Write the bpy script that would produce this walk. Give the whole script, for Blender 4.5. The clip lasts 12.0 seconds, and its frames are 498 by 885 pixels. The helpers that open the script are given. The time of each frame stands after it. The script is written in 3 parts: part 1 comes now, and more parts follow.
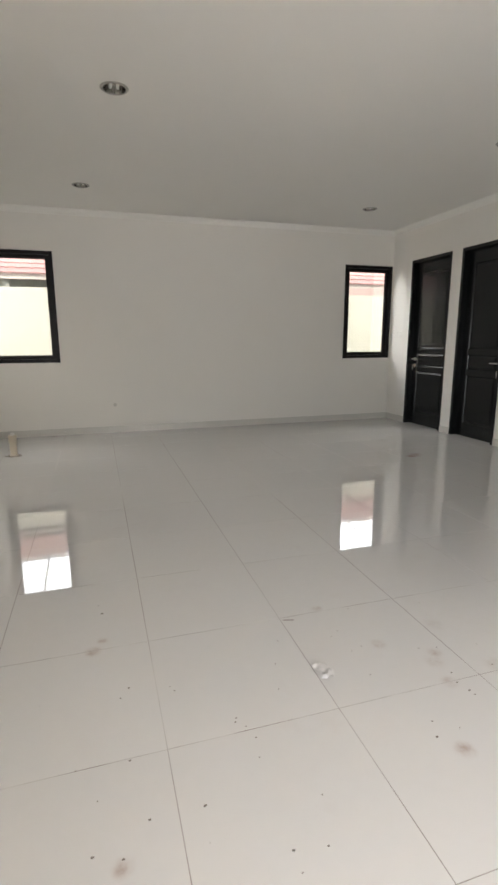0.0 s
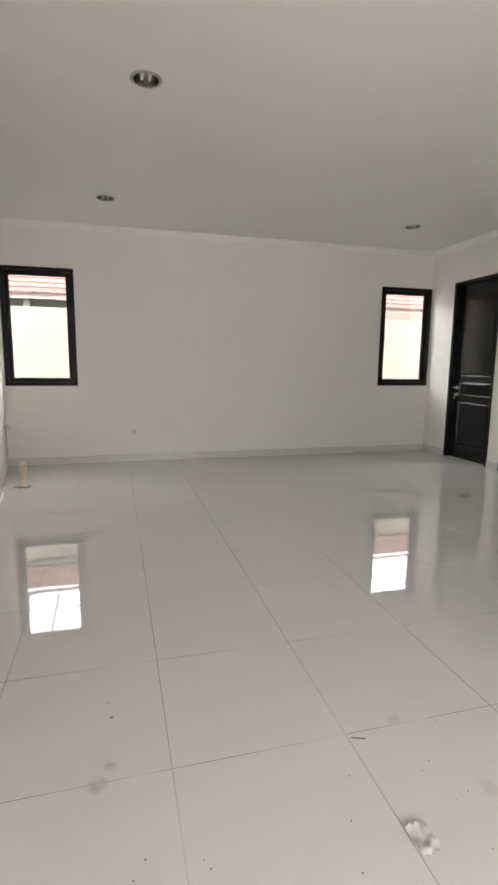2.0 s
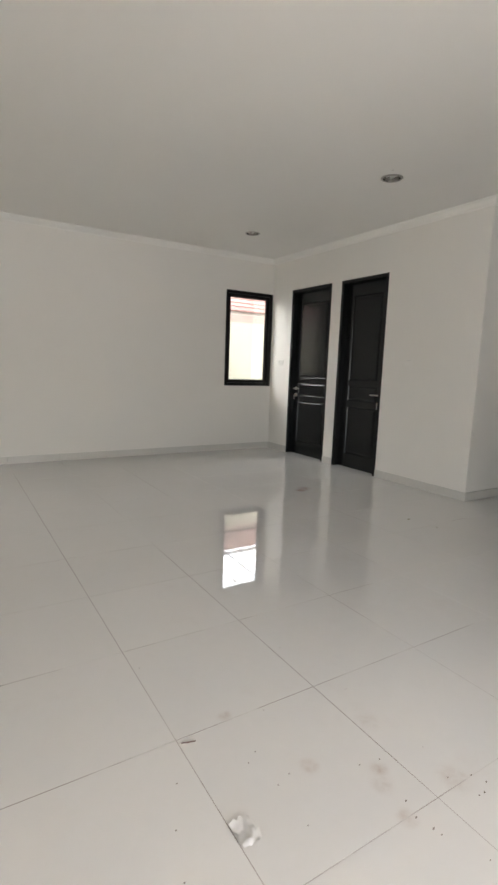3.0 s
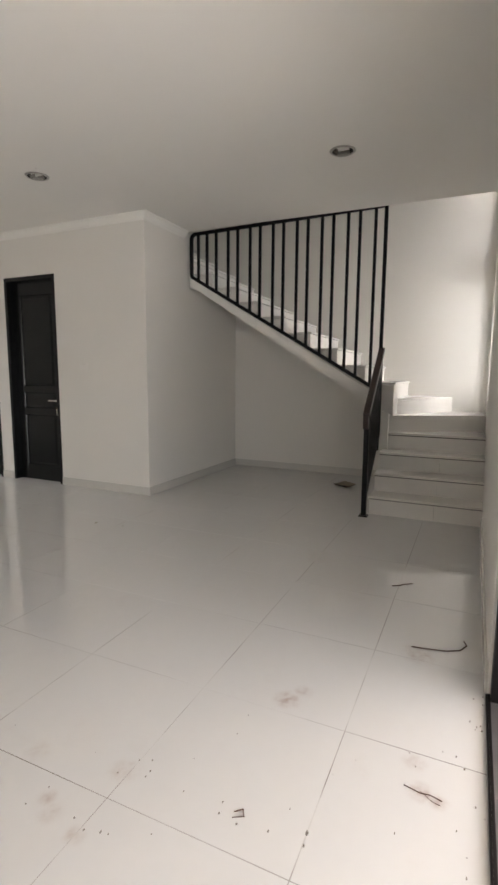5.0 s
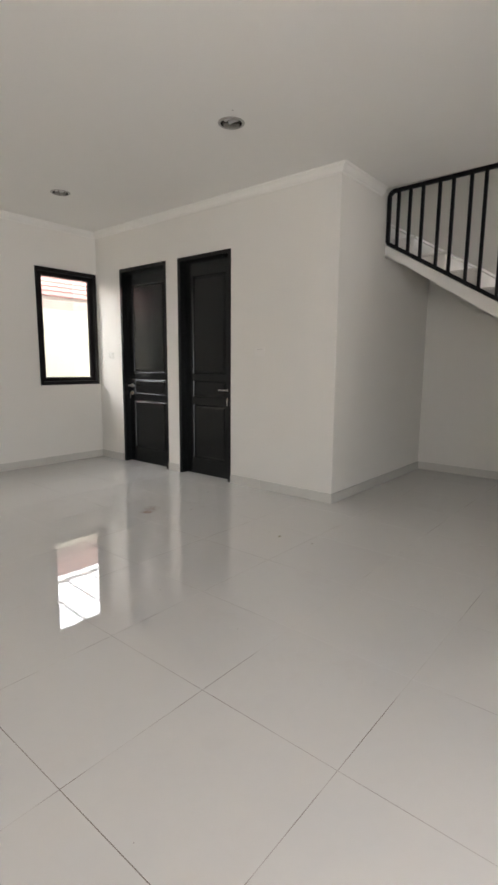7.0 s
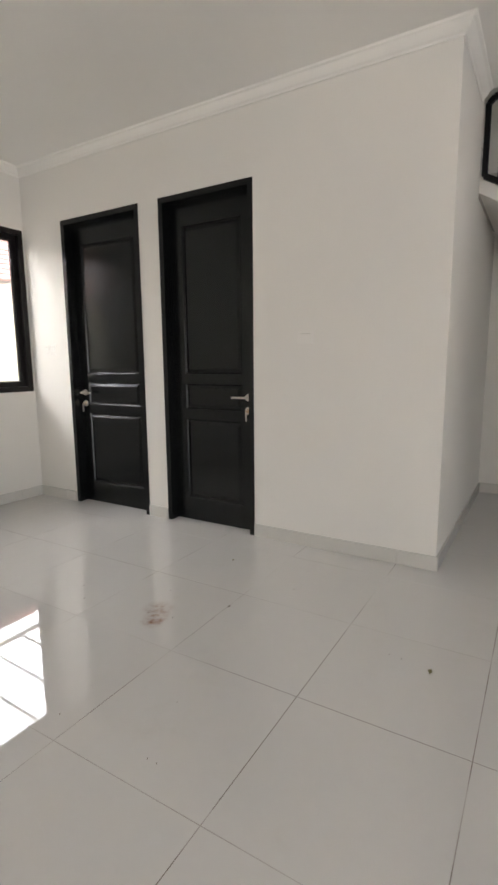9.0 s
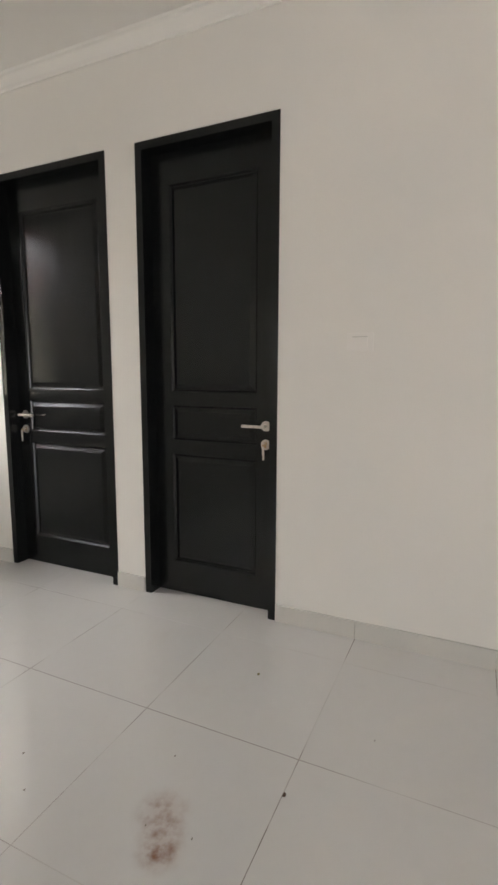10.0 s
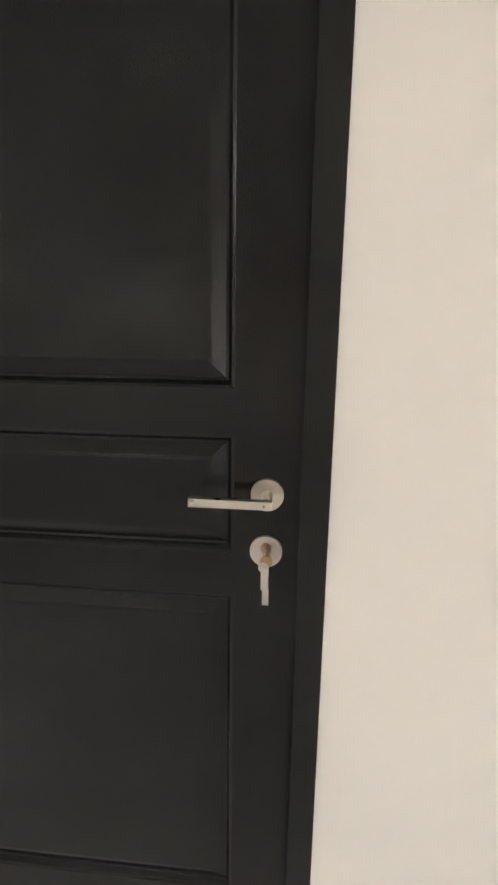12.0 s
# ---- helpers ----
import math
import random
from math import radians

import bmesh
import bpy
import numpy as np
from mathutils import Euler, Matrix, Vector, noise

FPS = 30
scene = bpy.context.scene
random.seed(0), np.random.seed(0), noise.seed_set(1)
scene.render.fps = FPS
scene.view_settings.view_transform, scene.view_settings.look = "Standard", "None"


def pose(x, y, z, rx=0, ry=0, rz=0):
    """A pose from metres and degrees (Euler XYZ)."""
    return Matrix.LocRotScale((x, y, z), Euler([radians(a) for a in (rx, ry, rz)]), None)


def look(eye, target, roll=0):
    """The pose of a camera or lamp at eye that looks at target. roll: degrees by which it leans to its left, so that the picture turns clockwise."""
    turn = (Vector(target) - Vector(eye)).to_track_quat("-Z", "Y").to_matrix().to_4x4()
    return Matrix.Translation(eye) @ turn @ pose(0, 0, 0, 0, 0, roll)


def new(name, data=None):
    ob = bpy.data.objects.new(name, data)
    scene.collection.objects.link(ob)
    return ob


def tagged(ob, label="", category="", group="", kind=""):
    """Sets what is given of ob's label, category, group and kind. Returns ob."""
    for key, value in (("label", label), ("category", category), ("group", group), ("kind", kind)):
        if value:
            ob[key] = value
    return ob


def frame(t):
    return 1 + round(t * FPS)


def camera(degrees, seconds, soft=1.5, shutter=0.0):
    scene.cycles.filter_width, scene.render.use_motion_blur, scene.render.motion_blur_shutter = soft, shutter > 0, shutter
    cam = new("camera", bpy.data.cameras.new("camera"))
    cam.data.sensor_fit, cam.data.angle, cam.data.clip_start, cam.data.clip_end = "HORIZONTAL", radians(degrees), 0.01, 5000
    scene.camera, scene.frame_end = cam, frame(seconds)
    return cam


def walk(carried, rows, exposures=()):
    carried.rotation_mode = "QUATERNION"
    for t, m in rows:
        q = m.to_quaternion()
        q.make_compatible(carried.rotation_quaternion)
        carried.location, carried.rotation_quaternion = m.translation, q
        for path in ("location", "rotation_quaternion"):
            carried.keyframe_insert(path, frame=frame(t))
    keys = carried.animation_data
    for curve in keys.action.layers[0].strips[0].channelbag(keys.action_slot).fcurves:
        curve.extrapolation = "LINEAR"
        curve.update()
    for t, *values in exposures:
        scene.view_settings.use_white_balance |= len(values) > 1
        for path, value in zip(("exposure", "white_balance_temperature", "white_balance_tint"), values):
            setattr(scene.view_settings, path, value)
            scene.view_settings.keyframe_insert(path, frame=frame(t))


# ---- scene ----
cam = camera(53.6, 12.0, soft=2.8)
PATH = [
    (0, (0.009, 0.03, 1.276), (0.582, 1.903, 0.871), -0.2),
    (0.5, (-0.020, 0.196, 1.268), (0.436, 2.111, 0.915), 0.0),
    (1, (0.001, 0.392, 1.277), (0.351, 2.336, 0.966), 0.3),
    (1.5, (0.0, 0.479, 1.275), (0.356, 2.422, 0.963), 0.6),
    (2, (0.013, 0.588, 1.278), (0.528, 2.495, 0.967), 0.6),
    (2.5, (0.064, 0.578, 1.302), (0.816, 2.403, 0.983), 0.9),
    (3, (0.133, 0.584, 1.283), (1.176, 2.263, 0.981), 2.0),
    (3.5, (0.171, 0.546, 1.318), (1.477, 2.033, 1.024), 1.7),
    (3.7, (0.193, 0.508, 1.34), (1.583, 1.916, 1.046), 1.6),
    (5.3, (0.294, 0.42, 1.314), (2.114, 1.203, 1.041), 0.3),
    (5.5, (0.287, 0.442, 1.314), (2.1, 1.236, 1.031), 0.2),
    (6, (0.297, 0.581, 1.291), (2.027, 1.531, 0.969), 0.4),
    (6.5, (0.475, 0.926, 1.266), (2.058, 2.102, 0.935), 0.8),
    (6.7, (0.584, 1.082, 1.271), (2.099, 2.35, 0.957), 0.5),
    (8.5, (1.295, 2.692, 1.243), (2.93, 3.802, 0.932), -0.5),
    (9, (1.654, 3.096, 1.234), (3.347, 4.112, 0.917), -0.5),
    (9.5, (2.004, 3.56, 1.255), (3.746, 4.496, 0.955), -0.1),
    (10, (2.382, 3.96, 1.249), (4.184, 4.783, 0.978), 0.2),
    (10.5, (2.808, 4.303, 1.273), (4.683, 4.942, 1.0), 0.2),
    (11, (3.226, 4.579, 1.273), (5.155, 5.013, 0.971), -0.2),
    (11.5, (3.63, 4.802, 1.267), (5.588, 4.974, 0.901), -0.5),
    (12, (3.95, 4.882, 1.239), (5.894, 5.056, 0.804), 0.8),
]
walk(cam, [(t, look(e, g, r)) for t, e, g, r in PATH], [(0, 2.28, 6500, 10), (1.0, 2.37, 6500, 10), (2.5, 2.42, 6500, 10), (3.5, 2.52, 6500, 10.5), (5.5, 2.48, 6700, 13), (6.5, 2.57, 6550, 12), (8.5, 2.84, 6550, 12.5), (9.5, 2.82, 6600, 12.5), (10.5, 2.89, 6700, 13), (11.0, 3.12, 6750, 13), (11.5, 3.36, 6700, 12.5), (12.0, 3.52, 6800, 13)])

# ---- world and light ----
world = bpy.data.worlds.new("sky")
scene.world = world
world.use_nodes = True
wn = world.node_tree
sky = wn.nodes.new("ShaderNodeTexSky")
sky.sky_type, sky.sun_disc = "NISHITA", False
sky.sun_elevation, sky.sun_rotation = radians(55), radians(150)
sky.air_density, sky.dust_density = 1.0, 7.0
wn.nodes["Background"].inputs["Strength"].default_value = 0.15
wn.links.new(sky.outputs["Color"], wn.nodes["Background"].inputs["Color"])

sun_data = bpy.data.lights.new("sun", "SUN")
sun_data.energy, sun_data.angle, sun_data.color = 0.6, radians(20), (1.0, 0.96, 0.9)
sun = new("sun", sun_data)
sun.matrix_world = look((4, -8, 14), (0, 4, 0))


def sky_area(name, at, to, w, h, watts, colour=(0.985, 0.99, 1.02)):
    d = bpy.data.lights.new(name, "AREA")
    d.shape, d.size, d.size_y, d.energy, d.color = "RECTANGLE", w, h, watts, colour
    o = new(name, d)
    o.matrix_world = look(at, to)
    return o


# area lamps for daylight: outside the wide entrance and at the stair windows
sky_area("daylight_entrance", (0.1, -3.0, 0.85), (3.0, 3.0, 1.1), 7.0, 1.5, 35.0, (0.95, 0.99, 1.06))
# added panel behind the neighbour's roof, in place of a brighter sky
sky_area("daylight_rear", (3.0, 11.7, 5.6), (3.0, 3.0, 4.6), 20.0, 5.2, 560, (1.0, 0.99, 0.96))
sky_area("daylight_stair", (6.33, -0.05, 1.72), (6.42, 3.0, 1.5), 0.55, 1.2, 2.4)
sky_area("daylight_stair_high", (6.33, -0.05, 3.2), (6.42, 3.0, 2.7), 0.55, 1.2, 1.1)



# ---- materials ----
def material(name, colour, rough=0.5, metal=0.0, vary=0.06, scale=6.0, fine=60.0, bump=0.1, dist=0.002, rvary=0.08, per_object=0.0, spec=0.5):
    m = bpy.data.materials.new(name)
    m.use_nodes = True
    t = m.node_tree
    n, l = t.nodes, t.links
    b = n["Principled BSDF"]
    geo = n.new("ShaderNodeNewGeometry")
    big, small = n.new("ShaderNodeTexNoise"), n.new("ShaderNodeTexNoise")
    big.inputs["Scale"].default_value, big.inputs["Detail"].default_value = scale, 4
    small.inputs["Scale"].default_value, small.inputs["Detail"].default_value = fine, 3
    for q in (big, small):
        l.new(geo.outputs["Position"], q.inputs["Vector"])
    mix = n.new("ShaderNodeMix")
    mix.data_type = "RGBA"
    mix.inputs["A"].default_value = (*[c * (1 - vary) for c in colour], 1)
    mix.inputs["B"].default_value = (*[min(1, c * (1 + vary)) for c in colour], 1)
    add = n.new("ShaderNodeMath")
    add.operation = "MULTIPLY_ADD"
    add.inputs[1].default_value = 0.35
    l.new(small.outputs["Fac"], add.inputs[0])
    sc = n.new("ShaderNodeMath")
    sc.operation = "MULTIPLY"
    sc.inputs[1].default_value = 0.65
    l.new(big.outputs["Fac"], sc.inputs[0])
    l.new(sc.outputs[0], add.inputs[2])
    fac = add.outputs[0]
    if per_object:
        info = n.new("ShaderNodeObjectInfo")
        a2 = n.new("ShaderNodeMath")
        a2.operation = "MULTIPLY_ADD"
        a2.inputs[1].default_value = per_object
        l.new(info.outputs["Random"], a2.inputs[0])
        l.new(fac, a2.inputs[2])
        fac = a2.outputs[0]
    l.new(fac, mix.inputs["Factor"])
    l.new(mix.outputs["Result"], b.inputs["Base Color"])
    rr = n.new("ShaderNodeMapRange")
    rr.inputs["To Min"].default_value, rr.inputs["To Max"].default_value = max(0.01, rough - rvary), min(1, rough + rvary)
    l.new(big.outputs["Fac"], rr.inputs["Value"])
    l.new(rr.outputs["Result"], b.inputs["Roughness"])
    b.inputs["Metallic"].default_value = metal
    b.inputs["Specular IOR Level"].default_value = spec
    if bump:
        bp = n.new("ShaderNodeBump")
        bp.inputs["Strength"].default_value, bp.inputs["Distance"].default_value = bump, dist
        l.new(small.outputs["Fac"], bp.inputs["Height"])
        l.new(bp.outputs["Normal"], b.inputs["Normal"])
    return m


def add_stains(m, spots, colour):
    """Brown foot marks and smears on the floor: soft blots broken up by noise, at (x, y, radius, strength)."""
    t = m.node_tree
    n, l = t.nodes, t.links
    b = n["Principled BSDF"]
    base = b.inputs["Base Color"].links[0].from_socket
    geo = n.new("ShaderNodeNewGeometry")
    warp = n.new("ShaderNodeTexNoise")
    warp.inputs["Scale"].default_value, warp.inputs["Detail"].default_value = 30, 7
    l.new(geo.outputs["Position"], warp.inputs["Vector"])
    total = None
    for x, y, r, s in spots:
        d = n.new("ShaderNodeVectorMath")
        d.operation = "DISTANCE"
        d.inputs[1].default_value = (x, y, 0)
        l.new(geo.outputs["Position"], d.inputs[0])
        k = n.new("ShaderNodeMapRange")
        k.inputs["From Min"].default_value, k.inputs["From Max"].default_value = r, 0.0
        k.inputs["To Min"].default_value, k.inputs["To Max"].default_value = 0.0, s
        k.interpolation_type = "SMOOTHERSTEP"
        l.new(d.outputs["Value"], k.inputs["Value"])
        if total is None:
            total = k.outputs["Result"]
        else:
            a = n.new("ShaderNodeMath")
            a.operation = "MAXIMUM"
            l.new(total, a.inputs[0])
            l.new(k.outputs["Result"], a.inputs[1])
            total = a.outputs[0]
    br = n.new("ShaderNodeMapRange")
    br.inputs["From Min"].default_value, br.inputs["From Max"].default_value = 0.41, 0.70
    br.inputs["To Min"].default_value = 0.28
    l.new(warp.outputs["Fac"], br.inputs["Value"])
    mul = n.new("ShaderNodeMath")
    mul.operation = "MULTIPLY"
    l.new(total, mul.inputs[0])
    l.new(br.outputs["Result"], mul.inputs[1])
    # a thin even film of dust with broken edges, everywhere
    dust = n.new("ShaderNodeTexNoise")
    dust.inputs["Scale"].default_value, dust.inputs["Detail"].default_value = 2.3, 8
    dust.inputs["Roughness"].default_value = 0.7
    l.new(geo.outputs["Position"], dust.inputs["Vector"])
    dr = n.new("ShaderNodeMapRange")
    dr.inputs["From Min"].default_value, dr.inputs["From Max"].default_value = 0.58, 0.8
    dr.inputs["To Max"].default_value = 0.09
    l.new(dust.outputs["Fac"], dr.inputs["Value"])
    mx = n.new("ShaderNodeMath")
    mx.operation = "MAXIMUM"
    l.new(mul.outputs[0], mx.inputs[0])
    l.new(dr.outputs["Result"], mx.inputs[1])
    mix = n.new("ShaderNodeMix")
    mix.data_type = "RGBA"
    mix.inputs["B"].default_value = (*colour, 1)
    l.new(mx.outputs[0], mix.inputs["Factor"])
    l.new(base, mix.inputs["A"])
    l.new(mix.outputs["Result"], b.inputs["Base Color"])


def fill_joints(m, pale):
    """Joints half filled with pale cement, in stretches longer along y than along x."""
    t = m.node_tree
    n, l = t.nodes, t.links
    b = n["Principled BSDF"]
    base = b.inputs["Base Color"].links[0].from_socket
    geo, mul, nz = n.new("ShaderNodeNewGeometry"), n.new("ShaderNodeVectorMath"), n.new("ShaderNodeTexNoise")
    mul.operation = "MULTIPLY"
    mul.inputs[1].default_value = (2.6, 0.5, 1.0)
    l.new(geo.outputs["Position"], mul.inputs[0])
    l.new(mul.outputs[0], nz.inputs["Vector"])
    nz.inputs["Scale"].default_value, nz.inputs["Detail"].default_value = 1.3, 5
    r, mix = n.new("ShaderNodeMapRange"), n.new("ShaderNodeMix")
    r.inputs["From Min"].default_value, r.inputs["From Max"].default_value = 0.42, 0.58
    l.new(nz.outputs["Fac"], r.inputs["Value"])
    mix.data_type = "RGBA"
    mix.inputs["B"].default_value = (*pale, 1)
    l.new(r.outputs["Result"], mix.inputs["Factor"])
    l.new(base, mix.inputs["A"])
    l.new(mix.outputs["Result"], b.inputs["Base Color"])


WALL = material("wall_paint", (0.80, 0.775, 0.72), 0.75, vary=0.03, scale=1.6, fine=140, bump=0.12, dist=0.0008)
CEIL = material("ceiling_paint", (0.85, 0.83, 0.785), 0.85, vary=0.02, scale=1.2, fine=150, bump=0.06, dist=0.0006)
CORNICE = material("cornice_paint", (0.86, 0.84, 0.79), 0.7, vary=0.02, scale=4, bump=0.05)
TILE = material("polished_porcelain", (0.645, 0.634, 0.612), 0.028, vary=0.035, scale=1.1, fine=22, bump=0.012, dist=0.0004, rvary=0.018, per_object=0.25, spec=0.72)
STEP_TILE = material("stair_tile", (0.78, 0.755, 0.71), 0.16, vary=0.04, scale=3, fine=40, bump=0.04, dist=0.0006, per_object=0.3)
SKIRT = material("skirting_tile", (0.64, 0.62, 0.57), 0.22, vary=0.05, scale=5, fine=40, bump=0.05, per_object=0.3)
GROUT = material("grout", (0.20, 0.17, 0.15), 0.9, vary=0.3, scale=3, fine=70, bump=0.3)
fill_joints(GROUT, (0.54, 0.525, 0.50))
BLACK = material("black_door_paint", (0.0060, 0.0068, 0.0066), 0.24, vary=0.1, scale=1.5, fine=120, bump=0.02, dist=0.0004, rvary=0.015, spec=0.33)
ALU = material("dark_aluminium", (0.009, 0.007, 0.0065), 0.36, vary=0.1, scale=9, bump=0.03, spec=0.25)
IRON = material("black_iron", (0.007, 0.006, 0.0062), 0.4, vary=0.15, scale=14, bump=0.08, spec=0.2)
WOOD = material("brown_handrail", (0.028, 0.014, 0.011), 0.3, vary=0.3, scale=12, fine=90, bump=0.1)
STEEL = material("satin_steel", (0.62, 0.58, 0.53), 0.3, 1.0, vary=0.08, scale=60, fine=400, bump=0.05, dist=0.0003)
BRASS = material("worn_brass", (0.5, 0.36, 0.22), 0.32, 1.0, vary=0.1, bump=0.02)
# near-black for the shadow lines under the stair nosings
NOSE_SHADE = material("nosing_shade", (0.05, 0.042, 0.036), 0.9, vary=0.3, scale=20, bump=0.1)
CHROME = material("lamp_reflector", (0.55, 0.53, 0.5), 0.22, 1.0, vary=0.05, bump=0.0)
RINGM = material("lamp_ring", (0.42, 0.40, 0.37), 0.35, 0.7, vary=0.05, bump=0.0)
BULB = material("lamp_tube", (0.75, 0.74, 0.7), 0.35, vary=0.03, bump=0.0)
SOCKET = material("white_plastic", (0.78, 0.76, 0.71), 0.35, vary=0.02, bump=0.02)
CREAM = material("cream_plastic", (0.81, 0.785, 0.735), 0.4, vary=0.02, bump=0.02)
IVORY = material("ivory_box", (0.72, 0.64, 0.42), 0.5, vary=0.08, bump=0.05)
PVC = material("pvc_pipe", (0.66, 0.58, 0.45), 0.45, vary=0.15, scale=25, bump=0.1)
RAIL_METAL = material("worn_sill_metal", (0.20, 0.19, 0.19), 0.4, 0.6, vary=0.2, scale=12, bump=0.15)
CARD = material("dirty_cardboard", (0.2, 0.165, 0.12), 0.9, vary=0.3, scale=20, bump=0.2)
SCRAP = material("clear_plastic_scrap", (0.66, 0.65, 0.63), 0.2, vary=0.06, scale=30, bump=0.1)
TWIG = material("dry_twig", (0.10, 0.055, 0.038), 0.9, vary=0.3, scale=40, bump=0.3)
LEAF = material("dry_leaf", (0.17, 0.155, 0.06), 0.8, vary=0.4, scale=50, bump=0.2)
CHIP = material("cement_chip", (0.2, 0.175, 0.15), 0.95, vary=0.3, scale=60, bump=0.3)
RENDER = material("cream_outdoor_render", (0.275, 0.28, 0.24), 0.9, vary=0.06, scale=2.5, fine=60, bump=0.2)
CLAY = material("red_clay_tile", (0.19, 0.11, 0.10), 0.85, vary=0.3, scale=7, fine=45, bump=0.3, per_object=0.0)
EAVE = material("pinkish_eave_board", (0.25, 0.19, 0.175), 0.85, vary=0.15, scale=6, bump=0.15)
FASCIA = material("grey_fascia", (0.30, 0.28, 0.25), 0.8, vary=0.15, scale=6, bump=0.15)
CONCRETE = material("outdoor_concrete", (0.42, 0.40, 0.36), 0.9, vary=0.15, scale=2, fine=60, bump=0.3)
add_stains(TILE, [(3.43, 4.71, 0.11, 0.75), (3.385, 4.68, 0.10, 0.85), (3.33, 4.65, 0.09, 1.1), (1.80, 0.50, 0.06, 0.7), (1.785, 0.45, 0.05, 0.6), (2.045, 1.043, 0.08, 0.6), (2.12, 1.0, 0.06, 0.35), (1.92, 0.53, 0.06, 0.35),
                  (1.28, 1.56, 0.05, 0.4), (1.25, 1.51, 0.06, 0.3), (1.47, 1.41, 0.08, 0.3), (1.41, 1.74, 0.07, 0.2), (1.09, 1.68, 0.05, 0.4), (1.22, 1.39, 0.05, 0.4),
                  (1.054, 1.11, 0.05, 0.6), (-0.08, 1.99, 0.05, 0.7), (-0.04, 2.06, 0.035, 0.5), (-0.006, 1.06, 0.04, 0.6), (2.62, 0.59, 0.12, 0.4), (0.96, 2.02, 0.04, 0.5)], (0.29, 0.155, 0.10))


GLASS = bpy.data.materials.new("window_glass")
GLASS.use_nodes = True
gb = GLASS.node_tree.nodes["Principled BSDF"]
gb.inputs["Base Color"].default_value = (0.97, 0.98, 0.97, 1)
gb.inputs["Transmission Weight"].default_value, gb.inputs["Roughness"].default_value, gb.inputs["IOR"].default_value = 1.0, 0.0, 1.45


# ---- mesh helpers ----
def box(bm, x0, x1, y0, y1, z0, z1):
    v = [bm.verts.new((x, y, z)) for x in (x0, x1) for y in (y0, y1) for z in (z0, z1)]
    for f in ((0, 1, 3, 2), (4, 6, 7, 5), (0, 4, 5, 1), (2, 3, 7, 6), (0, 2, 6, 4), (1, 5, 7, 3)):
        bm.faces.new([v[i] for i in f])
    return bm


def boxes(*dims):
    bm = bmesh.new()
    for d in dims:
        box(bm, *d)
    return bm


def rbox(x0, x1, y0, y1, z0, z1, r=0.003, seg=2):
    bm = boxes((x0, x1, y0, y1, z0, z1))
    bmesh.ops.bevel(bm, geom=bm.edges[:], offset=r, segments=seg, affect="EDGES", profile=0.7)
    return bm


def prism(pts, z0, z1):
    """A flat outline [(x, y)...] raised from z0 to z1."""
    bm = bmesh.new()
    lo, hi = [bm.verts.new((x, y, z0)) for x, y in pts], [bm.verts.new((x, y, z1)) for x, y in pts]
    bm.faces.new(lo[::-1]), bm.faces.new(hi)
    for i in range(len(pts)):
        j = (i + 1) % len(pts)
        bm.faces.new((lo[i], lo[j], hi[j], hi[i]))
    return bm


def rod(a, b, r, seg=12, r2=None):
    a, b = Vector(a), Vector(b)
    bm = bmesh.new()
    m = Matrix.Translation((a + b) / 2) @ (b - a).to_track_quat("Z", "Y").to_matrix().to_4x4()
    bmesh.ops.create_cone(bm, cap_ends=True, segments=seg, radius1=r, radius2=r if r2 is None else r2, depth=(b - a).length, matrix=m)
    return bm


def bar(a, b, w, h):
    """A square bar from a to b, w wide across and h high."""
    a, b = Vector(a), Vector(b)
    bm = boxes((-w / 2, w / 2, -h / 2, h / 2, -(b - a).length / 2, (b - a).length / 2))
    bmesh.ops.bevel(bm, geom=bm.edges[:], offset=min(w, h) * 0.12, segments=1, affect="EDGES")
    bm.transform(Matrix.Translation((a + b) / 2) @ (b - a).to_track_quat("Z", "Y").to_matrix().to_4x4())
    return bm


def lathe(profile, seg=32, smooth=True):
    """Turns a profile [(radius, z)...] about the z axis."""
    bm = bmesh.new()
    rings = [[bm.verts.new((r * math.cos(2 * math.pi * i / seg), r * math.sin(2 * math.pi * i / seg), z)) for i in range(seg)] for r, z in profile]
    for a, b in zip(rings, rings[1:]):
        for i in range(seg):
            f = bm.faces.new((a[i], a[(i + 1) % seg], b[(i + 1) % seg], b[i]))
            f.smooth = smooth
    return bm


def mesh_of(name, bm, mat):
    bmesh.ops.recalc_face_normals(bm, faces=bm.faces[:])
    me = bpy.data.meshes.new(name)
    bm.to_mesh(me)
    bm.free()
    me.materials.append(mat)
    return me


def part(name, bm, mat, parent=None, label=""):
    ob = new(name, mesh_of(name, bm, mat))
    if parent is not None:
        ob.parent = parent
        ob.matrix_parent_inverse = parent.matrix_world.inverted()
    return tagged(ob, label)


def thing(name, bm, mat, label, category, group="", kind=""):
    return tagged(part(name, bm, mat), label, category, group, kind)


def empty(name, at, label, category, group="", kind=""):
    o = new(name)
    o.location = at
    bpy.context.view_layer.update()
    return tagged(o, label, category, group, kind)


# ---- plan ----
S, TW = 0.605, 0.6019      # floor tile pitch and width
GX, GY = 0.15, 1.39        # a crossing of the tile joints
XD, YF, YR, YB, XS, H = 4.61, 7.205, 0.30, 3.58, 6.72, 2.93   # door wall, far wall, front wall, box side, stair wall, ceiling
TOP = 5.7                                                      # ceiling over the stairwell
RX = 5.50                                                      # plane of the stair railing, edge of the stairwell
DOORS = ((5.828, 6.704), (4.827, 5.630))
DH = 2.428
WINS = ((-1.285, -0.448), (3.765, 4.588))
WZ0, WZ1 = 0.995, 2.412


def left_x(y):
    return -1.31 + (YF - y) * 0.132


